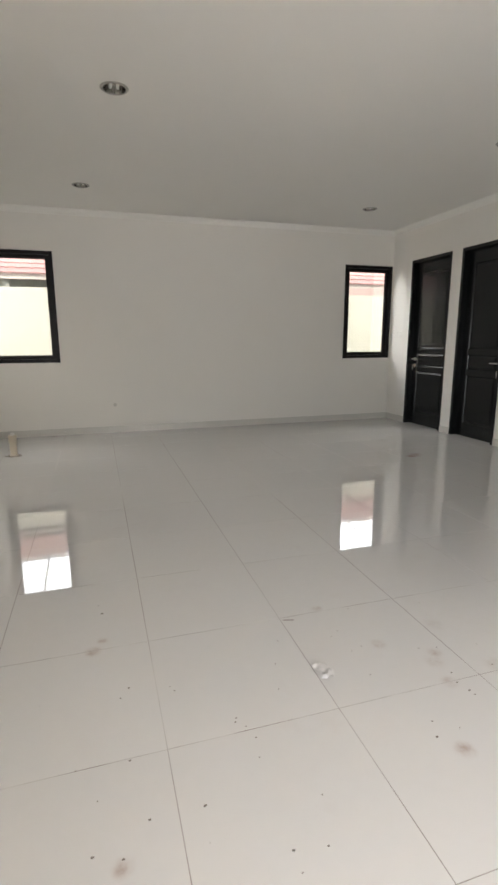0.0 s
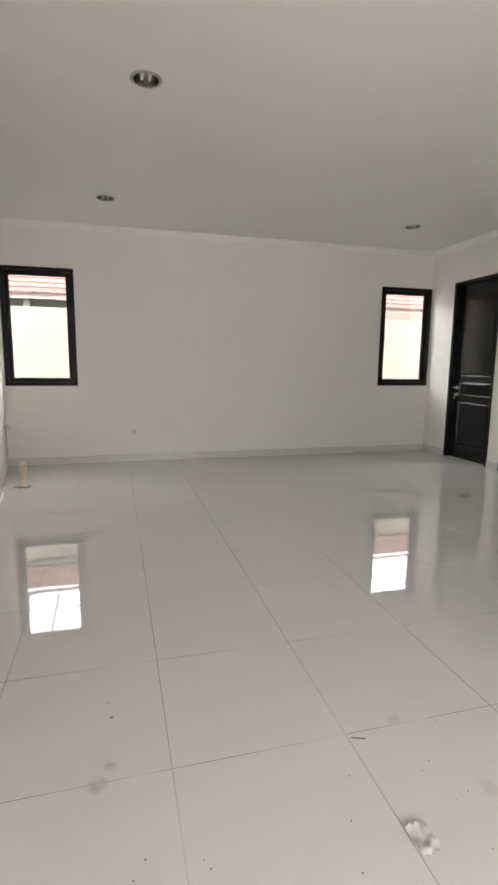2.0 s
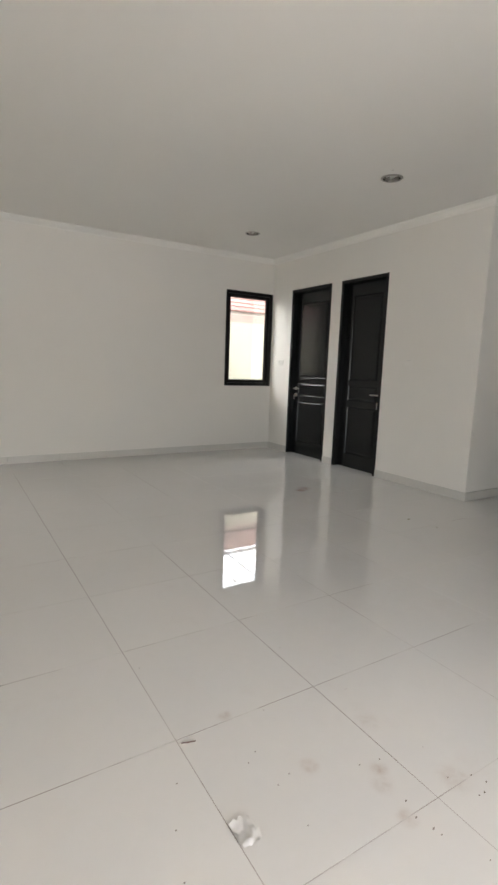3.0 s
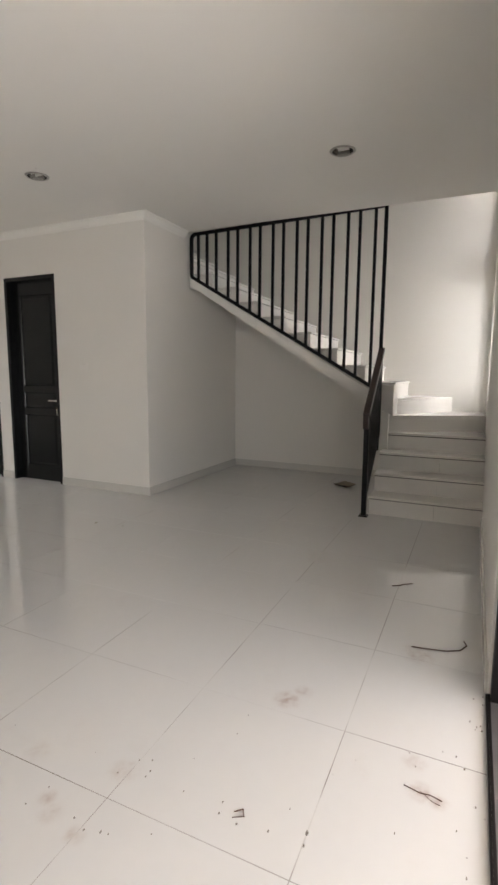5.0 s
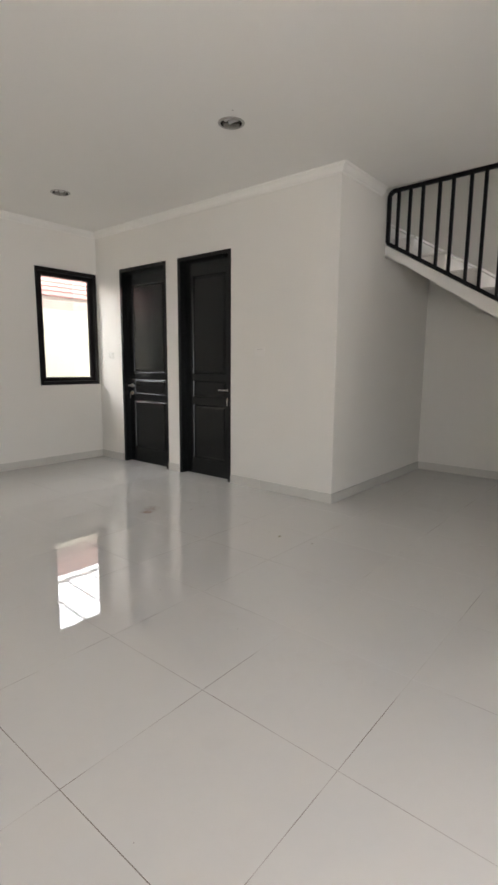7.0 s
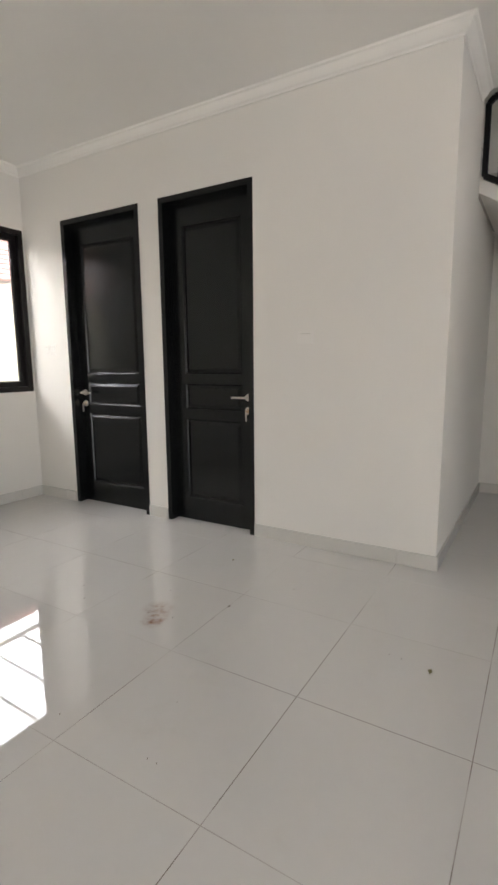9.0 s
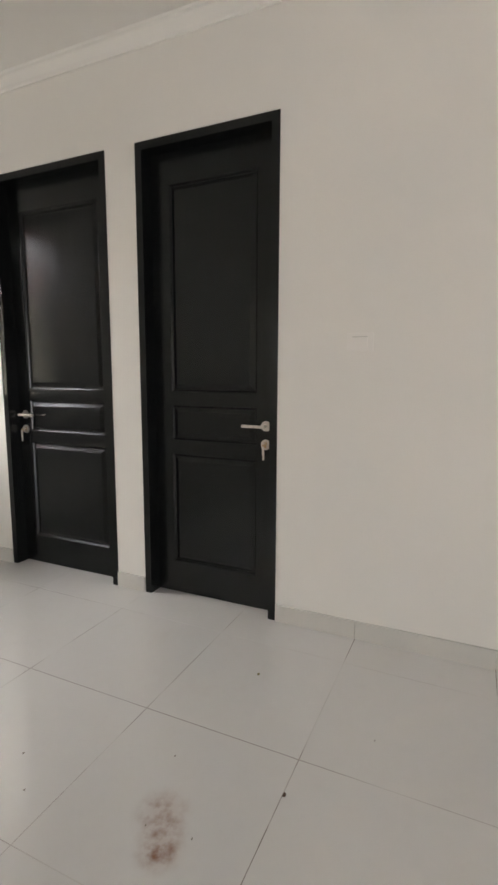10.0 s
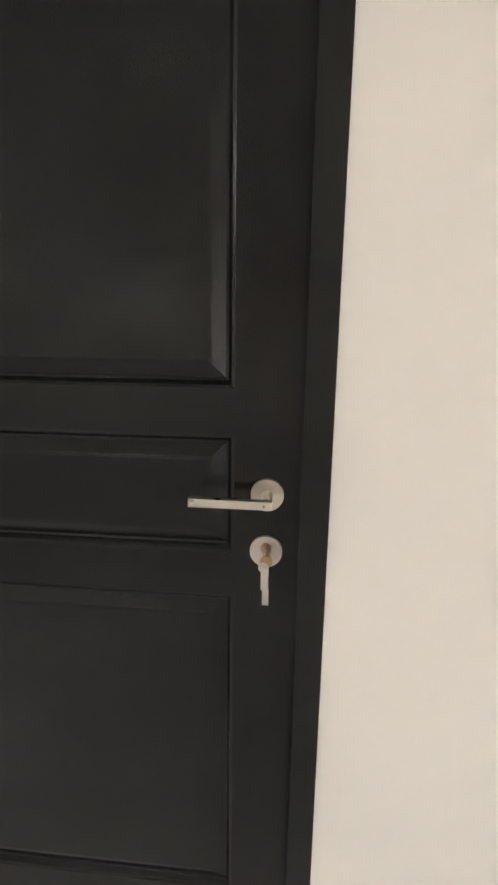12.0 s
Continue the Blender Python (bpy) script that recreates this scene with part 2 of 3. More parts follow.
# ---- setting ----
floor = tagged(part("floor", boxes((-1.7, 7.0, 0.12, 7.4, -0.12, -0.0005)), GROUT), "grey mortar bed under white polished floor tiles", "floor", kind="structure")
thing("ground", boxes((-400, 400, -400, 400, -0.32, -0.14)), CONCRETE, "grey concrete ground around the house", "ground", kind="structure")

thing("wall_far", boxes((-1.6, WINS[0][0], YF, YF + 0.15, 0, 3.1), (WINS[0][0], WINS[0][1], YF, YF + 0.15, 0, WZ0), (WINS[0][0], WINS[0][1], YF, YF + 0.15, WZ1, 3.1),
                        (WINS[0][1], WINS[1][0], YF, YF + 0.15, 0, 3.1), (WINS[1][0], WINS[1][1], YF, YF + 0.15, 0, WZ0), (WINS[1][0], WINS[1][1], YF, YF + 0.15, WZ1, 3.1),
                        (WINS[1][1], 7.0, YF, YF + 0.15, 0, 3.1)), WALL, "warm white painted plaster wall with two windows", "wall", kind="structure")
T = 0.15
(a0, a1), (b0, b1) = DOORS
thing("wall_doors", boxes((XD, XD + T, a1, YF, 0, H), (XD, XD + T, a0, a1, DH, H), (XD, XD + T, b1, a0, 0, H), (XD, XD + T, b0, b1, DH, H), (XD, XD + T, YB, b0, 0, H),
                          (XD + T, XS, YB, YB + 0.12, 0, 2.32), (XD + T, RX, YB, YB + 0.12, 2.32, H)), WALL,
      "warm white painted plaster wall with two black doors", "wall", kind="structure")
lo = left_x(YF + 0.1), left_x(YR - 0.15)
thing("wall_left", prism([(lo[0], YF + 0.1), (lo[0] - 0.15, YF + 0.1), (lo[1] - 0.15, YR - 0.15), (lo[1], YR - 0.15)], 0, 3.1), WALL,
      "warm white painted plaster wall without skirting", "wall", kind="structure")
OX0, OX1, OH = left_x(YR) + 0.06, 2.412, 2.45
FY = YR - 0.15
thing("wall_front", boxes((lo[1] - 0.1, OX0, FY, YR, 0, 3.1), (OX0, OX1, FY, YR, OH, 3.1), (OX1, 6.15, FY, YR, 0, TOP), (6.15, 6.62, FY, YR, 0, 1.05), (6.15, 6.62, FY, YR, 2.32, 2.56),
                          (6.15, 6.62, FY, YR, 3.8, TOP), (6.62, XS + 0.15, FY, YR, 0, TOP)), WALL,
      "warm white painted plaster wall beside the wide entrance", "wall", kind="structure")
thing("wall_stair", boxes((XS, XS + 0.15, YR, YF, 0, TOP)), WALL, "tall warm white plaster wall behind the staircase", "wall", kind="structure")
thing("wall_upper", boxes((RX - 0.15, RX, YR, 5.2, 3.15, TOP), (RX, XS, 5.2, 5.35, 2.0, TOP)), WALL, "white plaster walls closing the upper stairwell", "wall", kind="structure")
thing("ceiling_stair", boxes((RX - 0.15, XS + 0.15, YR - 0.15, 5.35, TOP, TOP + 0.12)), CEIL, "white ceiling above the stairwell", "ceiling", kind="structure")

LAMPS = ((-0.03, 6.10), (0.24, 3.835), (3.505, 6.10), (3.505, 3.835), (4.06, 1.41))
HOLE = 0.079
CE = RX - 0.13       # edge of the ceiling at the stairwell


def ceiling_sheet():
    """The underside with round holes for the lamps, and the slab above it."""
    bm = bmesh.new()
    xs = sorted({-1.6, CE} | {round(x + d, 4) for x, _ in LAMPS for d in (-0.13, 0.13)})
    ys = sorted({YR - 0.14, YF + 0.1} | {round(y + d, 4) for _, y in LAMPS for d in (-0.13, 0.13)})
    for xa, xb in zip(xs, xs[1:]):
        for ya, yb in zip(ys, ys[1:]):
            cx, cy = (xa + xb) / 2, (ya + yb) / 2
            lamp = [p for p in LAMPS if abs(p[0] - cx) < 0.13 and abs(p[1] - cy) < 0.13]
            if not lamp:
                bm.faces.new([bm.verts.new(p) for p in ((xa, ya, H), (xa, yb, H), (xb, yb, H), (xb, ya, H))])
                continue
            px, py = lamp[0]
            n = 32
            ring, rim, up = [], [], []
            for i in range(n):
                a = 2 * math.pi * (i + 0.5) / n
                c, s = math.cos(a), math.sin(a)
                k = 1 / max(abs(c), abs(s))
                ring.append(bm.verts.new((px + HOLE * c, py + HOLE * s, H)))
                up.append(bm.verts.new((px + HOLE * c, py + HOLE * s, H + 0.02)))
                rim.append(bm.verts.new((min(xb, max(xa, px + 0.14 * c * k)), min(yb, max(ya, py + 0.14 * s * k)), H)))
            for i in range(n):
                j = (i + 1) % n
                bm.faces.new((ring[i], ring[j], rim[j], rim[i]))
                bm.faces.new((up[i], up[j], ring[j], ring[i]))
    box(bm, -1.6, CE, YR - 0.14, YF + 0.1, 3.06, 3.15)
    box(bm, CE, CE + 0.012, YR, YB, H, 3.15)
    return bm


thing("ceiling", ceiling_sheet(), CEIL, "plain off-white painted ceiling with round recessed lamps", "ceiling", kind="structure")


def cornice(a, b, out, ma=0, mb=0):
    """A small cove along the top of a wall from a to b; out points into the room."""
    prof = [(0, -0.07), (0.008, -0.07), (0.010, -0.058), (0.022, -0.05), (0.036, -0.034), (0.048, -0.016), (0.062, -0.010), (0.066, 0.0), (0, 0)]
    bm = bmesh.new()
    ends = []
    run = (Vector(b) - Vector(a)).normalized()
    for p, k in ((a, ma), (b, mb)):          # k mitres the end round a corner
        ends.append([bm.verts.new((p[0] + out[0] * u + run.x * k * u, p[1] + out[1] * u + run.y * k * u, H - 0.001 + w)) for u, w in prof])
    n = len(prof)
    for i in range(n):
        bm.faces.new((ends[0][i], ends[0][(i + 1) % n], ends[1][(i + 1) % n], ends[1][i]))
    bm.faces.new(ends[0]), bm.faces.new(ends[1][::-1])
    return bm


for nm, a, b, out, ma, mb in (("cornice_far", (left_x(YF), YF), (XD, YF), (0, -1), 0, -1), ("cornice_doors", (XD, YF), (XD, YB), (-1, 0), 1, 1),
                              ("cornice_side", (XD, YB), (CE, YB), (0, -1), -1, 0), ("cornice_front", (OX1, YR), (CE, YR), (0, 1), 0, 0)):
    thing(nm, cornice(a, b, out, ma, mb), CORNICE, "narrow white plaster cove cornice under the ceiling", "cornice", kind="structure")



# skirting of cut tiles
def skirting(name, runs, lift=0.0015):
    root = empty(name, (0, 0, 0), "low cream tile skirting along the wall", "skirting", kind="structure")
    for (x0, y0), (x1, y1), (ox, oy) in runs:
        length = math.hypot(x1 - x0, y1 - y0)
        ux, uy = (x1 - x0) / length, (y1 - y0) / length
        along, at = (GX, x0) if abs(ux) > 0.5 else (GY, y0)
        sign = ux if abs(ux) > 0.5 else uy
        cuts = sorted({0.0, length} | {c for c in ((along + S * i - at) * sign for i in range(-12, 16)) if 0.02 < c < length - 0.02})
        for s, e in zip(cuts, cuts[1:]):
            e -= 0.001
            xs = sorted((x0 + ux * s, x0 + ux * (e - 0.001), x0 + ux * s + ox * 0.012, x0 + ux * (e - 0.001) + ox * 0.012))
            ys = sorted((y0 + uy * s, y0 + uy * (e - 0.001), y0 + uy * s + oy * 0.012, y0 + uy * (e - 0.001) + oy * 0.012))
            bm = boxes((xs[0], xs[-1] + (0.004 if ox < 0 else 0), ys[0] - (0.004 if oy > 0 else 0), ys[-1] + (0.004 if oy < 0 else 0), lift, 0.09))
            part("tile", bm, SKIRT, root)


skirting("baseboard_far", [((left_x(YF), YF), (XD, YF), (0, -1))], 0.007)
skirting("baseboard_doors", [((XD, 4.827 - 0.003), (XD, YB - 0.012), (-1, 0)), ((XD, 5.828 - 0.002), (XD, 5.630 + 0.002), (-1, 0)), ((XD, YF - 0.013), (XD, 6.704 + 0.002), (-1, 0))])
skirting("baseboard_alcove", [((XD + 0.001, YB), (XS, YB), (0, -1)), ((XS, YB - 0.013), (XS, 1.35), (-1, 0))])
skirting("baseboard_front", [((4.9, YR), (2.43, YR), (0, 1))])


# ---- windows ----
def frame_bm(x0, x1, z0, z1, w, y0, y1, r=0.003):
    bm = bmesh.new()
    for d in ((x0, x0 + w, y0, y1, z0, z1), (x1 - w, x1, y0, y1, z0, z1), (x0 + w, x1 - w, y0, y1, z0, z0 + w), (x0 + w, x1 - w, y0, y1, z1 - w, z1)):
        box(bm, *d)
    return bm


def window(name, x0, x1):
    root = empty(name, ((x0 + x1) / 2, YF, WZ0), "black aluminium window with one clear pane", "window", kind="structure")
    part("window_frame", frame_bm(x0, x1, WZ0, WZ1, 0.045, YF - 0.012, YF + 0.10), ALU, root)
    s = part("sash", frame_bm(x0 + 0.046, x1 - 0.046, WZ0 + 0.046, WZ1 - 0.046, 0.042, YF + 0.028, YF + 0.068), ALU, root)
    bead = frame_bm(x0 + 0.089, x1 - 0.089, WZ0 + 0.089, WZ1 - 0.089, 0.009, YF + 0.04, YF + 0.06)
    part("bead", bead, ALU, s)
    g = part("pane", boxes((x0 + 0.09, x1 - 0.09, YF + 0.048, YF + 0.053, WZ0 + 0.09, WZ1 - 0.09)), GLASS, root, "clear glass pane")
    g.visible_shadow = False
    hx, hz = x0 + 0.066, 1.72
    h = part("handle", rbox(hx - 0.013, hx + 0.013, YF + 0.004, YF + 0.028, hz - 0.03, hz + 0.03, 0.004), ALU, root)
    part("lever", rbox(hx - 0.008, hx + 0.008, YF - 0.012, YF + 0.004, hz - 0.10, hz + 0.012, 0.004), ALU, h)
    return root


window("window_1", *WINS[0])
window("window_2", *WINS[1])


# ---- doors ----
def raised_panel(y0, y1, z0, z1, xf):
    """A moulded panel in the leaf: a small ogee down from the leaf's face, a bevel rising to a flat field."""
    bm = bmesh.new()
    rings = []
    for inset, depth in ((0, 0), (0.005, 0.003), (0.011, 0.011), (0.015, 0.012), (0.036, 0.003), (0.042, 0.002)):
        x = xf + depth
        rings.append([bm.verts.new(p) for p in ((x, y0 + inset, z0 + inset), (x, y1 - inset, z0 + inset), (x, y1 - inset, z1 - inset), (x, y0 + inset, z1 - inset))])
    for a, b in zip(rings, rings[1:]):
        for i in range(4):
            bm.faces.new((a[i], a[(i + 1) % 4], b[(i + 1) % 4], b[i]))
    bm.faces.new(rings[-1])
    back = [bm.verts.new((xf + 0.03, v.co.y, v.co.z)) for v in rings[0]]
    for i in range(4):
        bm.faces.new((rings[0][i], back[i], back[(i + 1) % 4], rings[0][(i + 1) % 4]))
    bm.faces.new(back[::-1])
    return bm


PANELS = ((0.183, 0.812), (0.888, 1.084), (1.156, 2.235))


def door(name, y0, y1, side, stile, label):
    """A black panelled door set back in its lining; side is -1 when the handle is at the low-y stile, 1 at the high-y one."""
    xf = XD + 0.08
    root = empty(name, (XD, (y0 + y1) / 2, 0), label, "door", kind="structure")
    f = 0.04
    part("door_frame", boxes((XD - 0.004, XD + 0.079, y0, y0 + f, 0.001, DH), (XD - 0.004, XD + 0.079, y1 - f, y1, 0.001, DH), (XD - 0.004, XD + 0.079, y0 + f, y1 - f, DH - f, DH),
                             (XD + 0.079, XD + 0.15, y0, y0 + 0.025, 0.001, DH), (XD + 0.079, XD + 0.15, y1 - 0.025, y1, 0.001, DH)), BLACK, root)
    l0, l1, m = y0 + 0.028, y1 - 0.028, stile
    p0, p1 = l0 + m, l1 - m
    ztop = DH - 0.03
    bm = boxes((xf, xf + 0.038, l0, p0, 0.003, ztop), (xf, xf + 0.038, p1, l1, 0.003, ztop))
    edges = [0.003] + [z for p in PANELS for z in p] + [ztop]
    for za, zb in zip(edges[::2], edges[1::2]):
        box(bm, xf, xf + 0.038, p0, p1, za, zb)
    leaf = part("leaf", bm, BLACK, root)
    for za, zb in PANELS:
        part("panel", raised_panel(p0, p1, za, zb, xf), BLACK, leaf)
    hy = l0 + 0.063 if side < 0 else l1 - 0.068
    d = -side
    handle = part("handle", rod((xf - 0.007, hy, 0.991), (xf, hy, 0.991), 0.026, 32), STEEL, root, "satin steel lever handle")
    part("neck", rod((xf - 0.046, hy, 0.991), (xf - 0.007, hy, 0.991), 0.009, 16), STEEL, handle)
    part("lever", rbox(xf - 0.057, xf - 0.044, *sorted((hy - d * 0.010, hy + d * 0.116)), 0.984, 0.998, 0.004), STEEL, handle)
    esc = part("keyhole_plate", rod((xf - 0.007, hy, 0.896), (xf, hy, 0.896), 0.026, 32), STEEL, root, "round steel keyhole plate")
    part("cylinder", rod((xf - 0.011, hy, 0.903), (xf - 0.007, hy, 0.903), 0.0085, 20), BRASS, esc)
    part("cylinder_tail", rbox(xf - 0.010, xf - 0.0068, hy - 0.005, hy + 0.005, 0.878, 0.897, 0.002), BRASS, esc)
    part("key", rbox(xf - 0.034, xf - 0.011, hy - 0.001, hy + 0.0015, 0.899, 0.907, 0.0004, 1), STEEL, esc)
    part("key_bow", rod((xf - 0.037, hy - 0.002, 0.893), (xf - 0.034, hy - 0.002, 0.893), 0.010, 16), BRASS, esc)
    part("key_ring", rod((xf - 0.0385, hy + 0.002, 0.884), (xf - 0.0372, hy + 0.002, 0.884), 0.008, 16), STEEL, esc)
    part("hanging_key", rbox(xf - 0.042, xf - 0.0385, hy - 0.0065, hy + 0.0055, 0.848, 0.884, 0.0016, 2), STEEL, esc)
    part("key_blade", rbox(xf - 0.0415, xf - 0.039, hy - 0.0075, hy + 0.003, 0.822, 0.848, 0.0012, 2), STEEL, esc)
    return root


door("door_1", *DOORS[0], 1, 0.105, "black panelled wooden door, closed, beside the window")
door("door_2", *DOORS[1], -1, 0.116, "black panelled wooden door, closed, key in its lock")
# the closed space behind the doors
thing("wall_behind_doors", boxes((XD + 0.6, XD + 0.7, YB + 0.12, YF, 0, H)), WALL, "plain wall behind the closed doors", "wall", kind="structure")

# ---- entrance ----
# unseen slab, added to keep sun and high sky off the entrance floor
thing("entrance_shield", boxes((-4, 9, -3.6, FY - 0.01, 2.75, 2.9)), CEIL, "unseen slab added over the entrance to hold back overhead light", "roof", kind="structure")
ent = empty("door_3", (1.0, FY, 0), "dark aluminium frame of the wide open entrance", "door frame", kind="structure")
part("jamb", rbox(OX1 - 0.05, OX1 - 0.001, FY + 0.004, YR - 0.012, 0.012, OH - 0.001), ALU, ent)
part("jamb", rbox(OX0 + 0.001, OX0 + 0.05, FY + 0.004, YR - 0.012, 0.012, OH - 0.001), ALU, ent)
part("head", rbox(OX0 + 0.05, OX1 - 0.05, FY + 0.004, YR - 0.012, OH - 0.051, OH - 0.001), ALU, ent)
part("sill", boxes((OX0, OX1, FY - 0.02, YR - 0.003, -0.02, 0.012), (OX0, OX1, FY + 0.02, FY + 0.028, 0.012, 0.024), (OX0, OX1, FY + 0.08, FY + 0.088, 0.012, 0.024)), RAIL_METAL, ent, "worn grey metal door track")
# the dark groove between floor and track, drawn as black strips
part("groove_strip", boxes((OX0, OX1, YR - 0.012, YR - 0.002, 0.0125, 0.016), (OX0, OX1, YR - 0.003, YR + 0.005, 0.0006, 0.014)), ALU, ent, "black strips drawing the dark groove along the track")

for nm, z0, z1 in (("window_3", 1.05, 2.32), ("window_4", 2.56, 3.8)):
    w = empty(nm, (6.385, FY, z0), "dark framed stair window giving daylight", "window", kind="structure")
    part("window_frame", frame_bm(6.15, 6.62, z0, z1, 0.04, FY + 0.03, FY + 0.09), ALU, w)
    g = part("pane", boxes((6.192, 6.578, FY + 0.056, FY + 0.061, z0 + 0.042, z1 - 0.042)), GLASS, w)
    g.visible_shadow = False

# ---- staircase ----
RIS, TRD, SX0, SY = 0.178, 0.245, 4.93, 1.28
stairs = empty("staircase", (SX0, 0.8, 0), "white tiled winder staircase with open string side", "staircase", kind="structure")
for k in range(3):
    x = SX0 + TRD * k
    z = RIS * (k + 1)
    part("riser", boxes((x + 0.018, x + TRD + 0.018, YR + 0.001, YR + 0.40, 0, z - 0.024)), STEP_TILE, stairs)
    part("riser", boxes((x + 0.018, x + TRD + 0.018, YR + 0.402, SY, 0, z - 0.024)), STEP_TILE, stairs)
    # shadow under the nosing, put in as a dark strip
    part("dark_line", boxes((x + 0.008, x + 0.02, YR + 0.001, SY + 0.002, z - 0.031, z - 0.021)), NOSE_SHADE, stairs)
    part("tread", rbox(x - 0.006, x + TRD + 0.017, YR + 0.001, SY + 0.008, z - 0.022, z, 0.004), STEP_TILE, stairs)
PX = SX0 + TRD * 3          # the winders turn about (PX, SY)
t30 = math.tan(radians(30))
xw = XS - 0.001
wy = YR + 0.001
q5, q6 = (PX + (SY - wy) * t30, wy), (xw, SY - (xw - PX) * t30)
WIND = (([(PX, SY), (PX, wy), (q5[0] + 0.03, wy)], 4), ([(PX, SY), q5, (xw, wy), (xw, q6[1] + 0.03)], 5), ([(PX, SY), q6, (xw, SY + 0.02), (PX, SY + 0.02)], 6))
for pts, k in WIND:
    z = RIS * k
    part("riser", prism([(x + 0.012 * (k == 4), y) for x, y in pts], 0, z - 0.024), STEP_TILE, stairs)
    if k == 4:
        # same painted shadow strip below the first winder's nosing
        part("dark_line", boxes((PX + 0.004, PX + 0.013, wy, SY, z - 0.031, z - 0.022)), NOSE_SHADE, stairs)
    part("tread", prism(pts, z - 0.022, z), STEP_TILE, stairs)
UT = 0.302
NUP = 12


def soffit(y):
    return 1.095 + 0.622 * (y - 1.532)


for k in range(NUP):
    y, z = SY - 0.11 + UT * k, RIS * (7 + k)
    x1 = xw
    lo_a, lo_b = max(soffit(y) + 0.0, 0.9), max(soffit(y + UT), 0.9)
    bm = bmesh.new()
    pr = [(y + 0.016, lo_a), (y + UT + 0.016, lo_b), (y + UT + 0.016, z - 0.024), (y + 0.016, z - 0.024)]
    va, vb = [bm.verts.new((RX + 0.03, u, w)) for u, w in pr], [bm.verts.new((x1, u, w)) for u, w in pr]
    bm.faces.new(va), bm.faces.new(vb[::-1])
    for i in range(4):
        bm.faces.new((va[i], va[(i + 1) % 4], vb[(i + 1) % 4], vb[i]))
    part("riser", bm, STEP_TILE, stairs)
    part("tread", rbox(RX + 0.022, x1, y, y + UT + 0.014, z - 0.022, z, 0.004), STEP_TILE, stairs)
# plastered string below the steps
bm = bmesh.new()
ya, yb = SY + 0.02, YB - 0.001
pr = [(ya, soffit(ya) - 0.012), (yb, soffit(yb) - 0.012), (yb, soffit(yb) + 0.13), (ya, soffit(ya) + 0.13)]
va, vb = [bm.verts.new((RX - 0.004, u, w)) for u, w in pr], [bm.verts.new((RX + 0.028, u, w)) for u, w in pr]
bm.faces.new(va), bm.faces.new(vb[::-1])
for i in range(4):
    bm.faces.new((va[i], va[(i + 1) % 4], vb[(i + 1) % 4], vb[i]))
part("string", bm, WALL, stairs, "white plastered stair string")
bm = bmesh.new()
pr = [(ya, soffit(ya) - 0.014), (yb, soffit(yb) - 0.014), (yb, soffit(yb) - 0.002), (ya, soffit(ya) - 0.002)]
va, vb = [bm.verts.new((RX + 0.0, u, w)) for u, w in pr], [bm.verts.new((xw, u, w)) for u, w in pr]
bm.faces.new(va), bm.faces.new(vb[::-1])
for i in range(4):
    bm.faces.new((va[i], va[(i + 1) % 4], vb[(i + 1) % 4], vb[i]))
part("soffit", bm, WALL, stairs)
part("pier", boxes((PX - 0.03, PX + 0.05, SY - 0.036, SY + 0.03, 0.0, 1.22)), WALL, stairs)

# railing of the upper flight
rail = empty("stair_railing", (RX, 2.4, 1.2), "black iron stair railing with upright bars", "railing")
B = 0.036


def zb(y):
    return 1.226 + 0.583 * (y - 1.449)


def rt(y):
    return 2.925 + 0.019 * (3.548 - y)


RY0, RY1, RT = 1.325, 3.548, 2.922
part("top_rail", bar((RX - 0.02, RY0 - 0.015, rt(RY0)), (RX - 0.02, RY1 - 0.03, RT), B, B), IRON, rail)
part("bottom_rail", bar((RX - 0.02, 1.40, zb(1.40)), (RX - 0.02, RY1, zb(RY1)), B, B), IRON, rail)
part("end_bar", bar((RX - 0.02, RY1, zb(RY1)), (RX - 0.02, RY1, RT - 0.03), B, B), IRON, rail)
part("corner_bar", bar((RX - 0.02, RY1, RT - 0.035), (RX - 0.02, RY1 - 0.035, RT), B, B), IRON, rail)
part("newel", bar((RX - 0.02, RY0, 0.54), (RX - 0.02, RY0, rt(RY0)), 0.034, 0.034), IRON, rail)
BARS = [1.425, 3.455] + [1.58 + 0.2735 * k + d for k in range(7) for d in (0.0, 0.12)]   # the bars stand in loose pairs
for y in BARS:
    part("baluster", bar((RX - 0.02, y, zb(y)), (RX - 0.02, y, rt(y)), 0.029, 0.029), IRON, rail)

low = empty("stair_handrail", (4.84, SY + 0.03, 0), "low iron railing with dark brown wooden handrail", "railing")
LY = SY + 0.03
part("newel", bar((4.84, LY, 0.0), (4.84, LY, 0.95), 0.046, 0.046), IRON, low)
part("foot", rbox(4.80, 4.88, LY - 0.04, LY + 0.04, 0.001, 0.014), IRON, low)
hr = bar((4.79, LY, 0.945), (5.47, LY, 1.58), 0.06, 0.05)
part("handrail", hr, WOOD, low, "dark brown wooden handrail")
part("handrail_end", bar((4.79, LY, 0.975), (4.79, LY, 0.83), 0.06, 0.045), WOOD, low)
part("bottom_rail", bar((4.84, LY, 0.14), (5.47, LY, 0.72), 0.025, 0.025), IRON, low)
for i in range(11):
    x = 4.90 + 0.055 * i
    part("baluster", bar((x, LY, 0.14 + (x - 4.84) * 0.92), (x, LY, 0.92 + (x - 4.79) * 0.934), 0.03, 0.03), IRON, low)


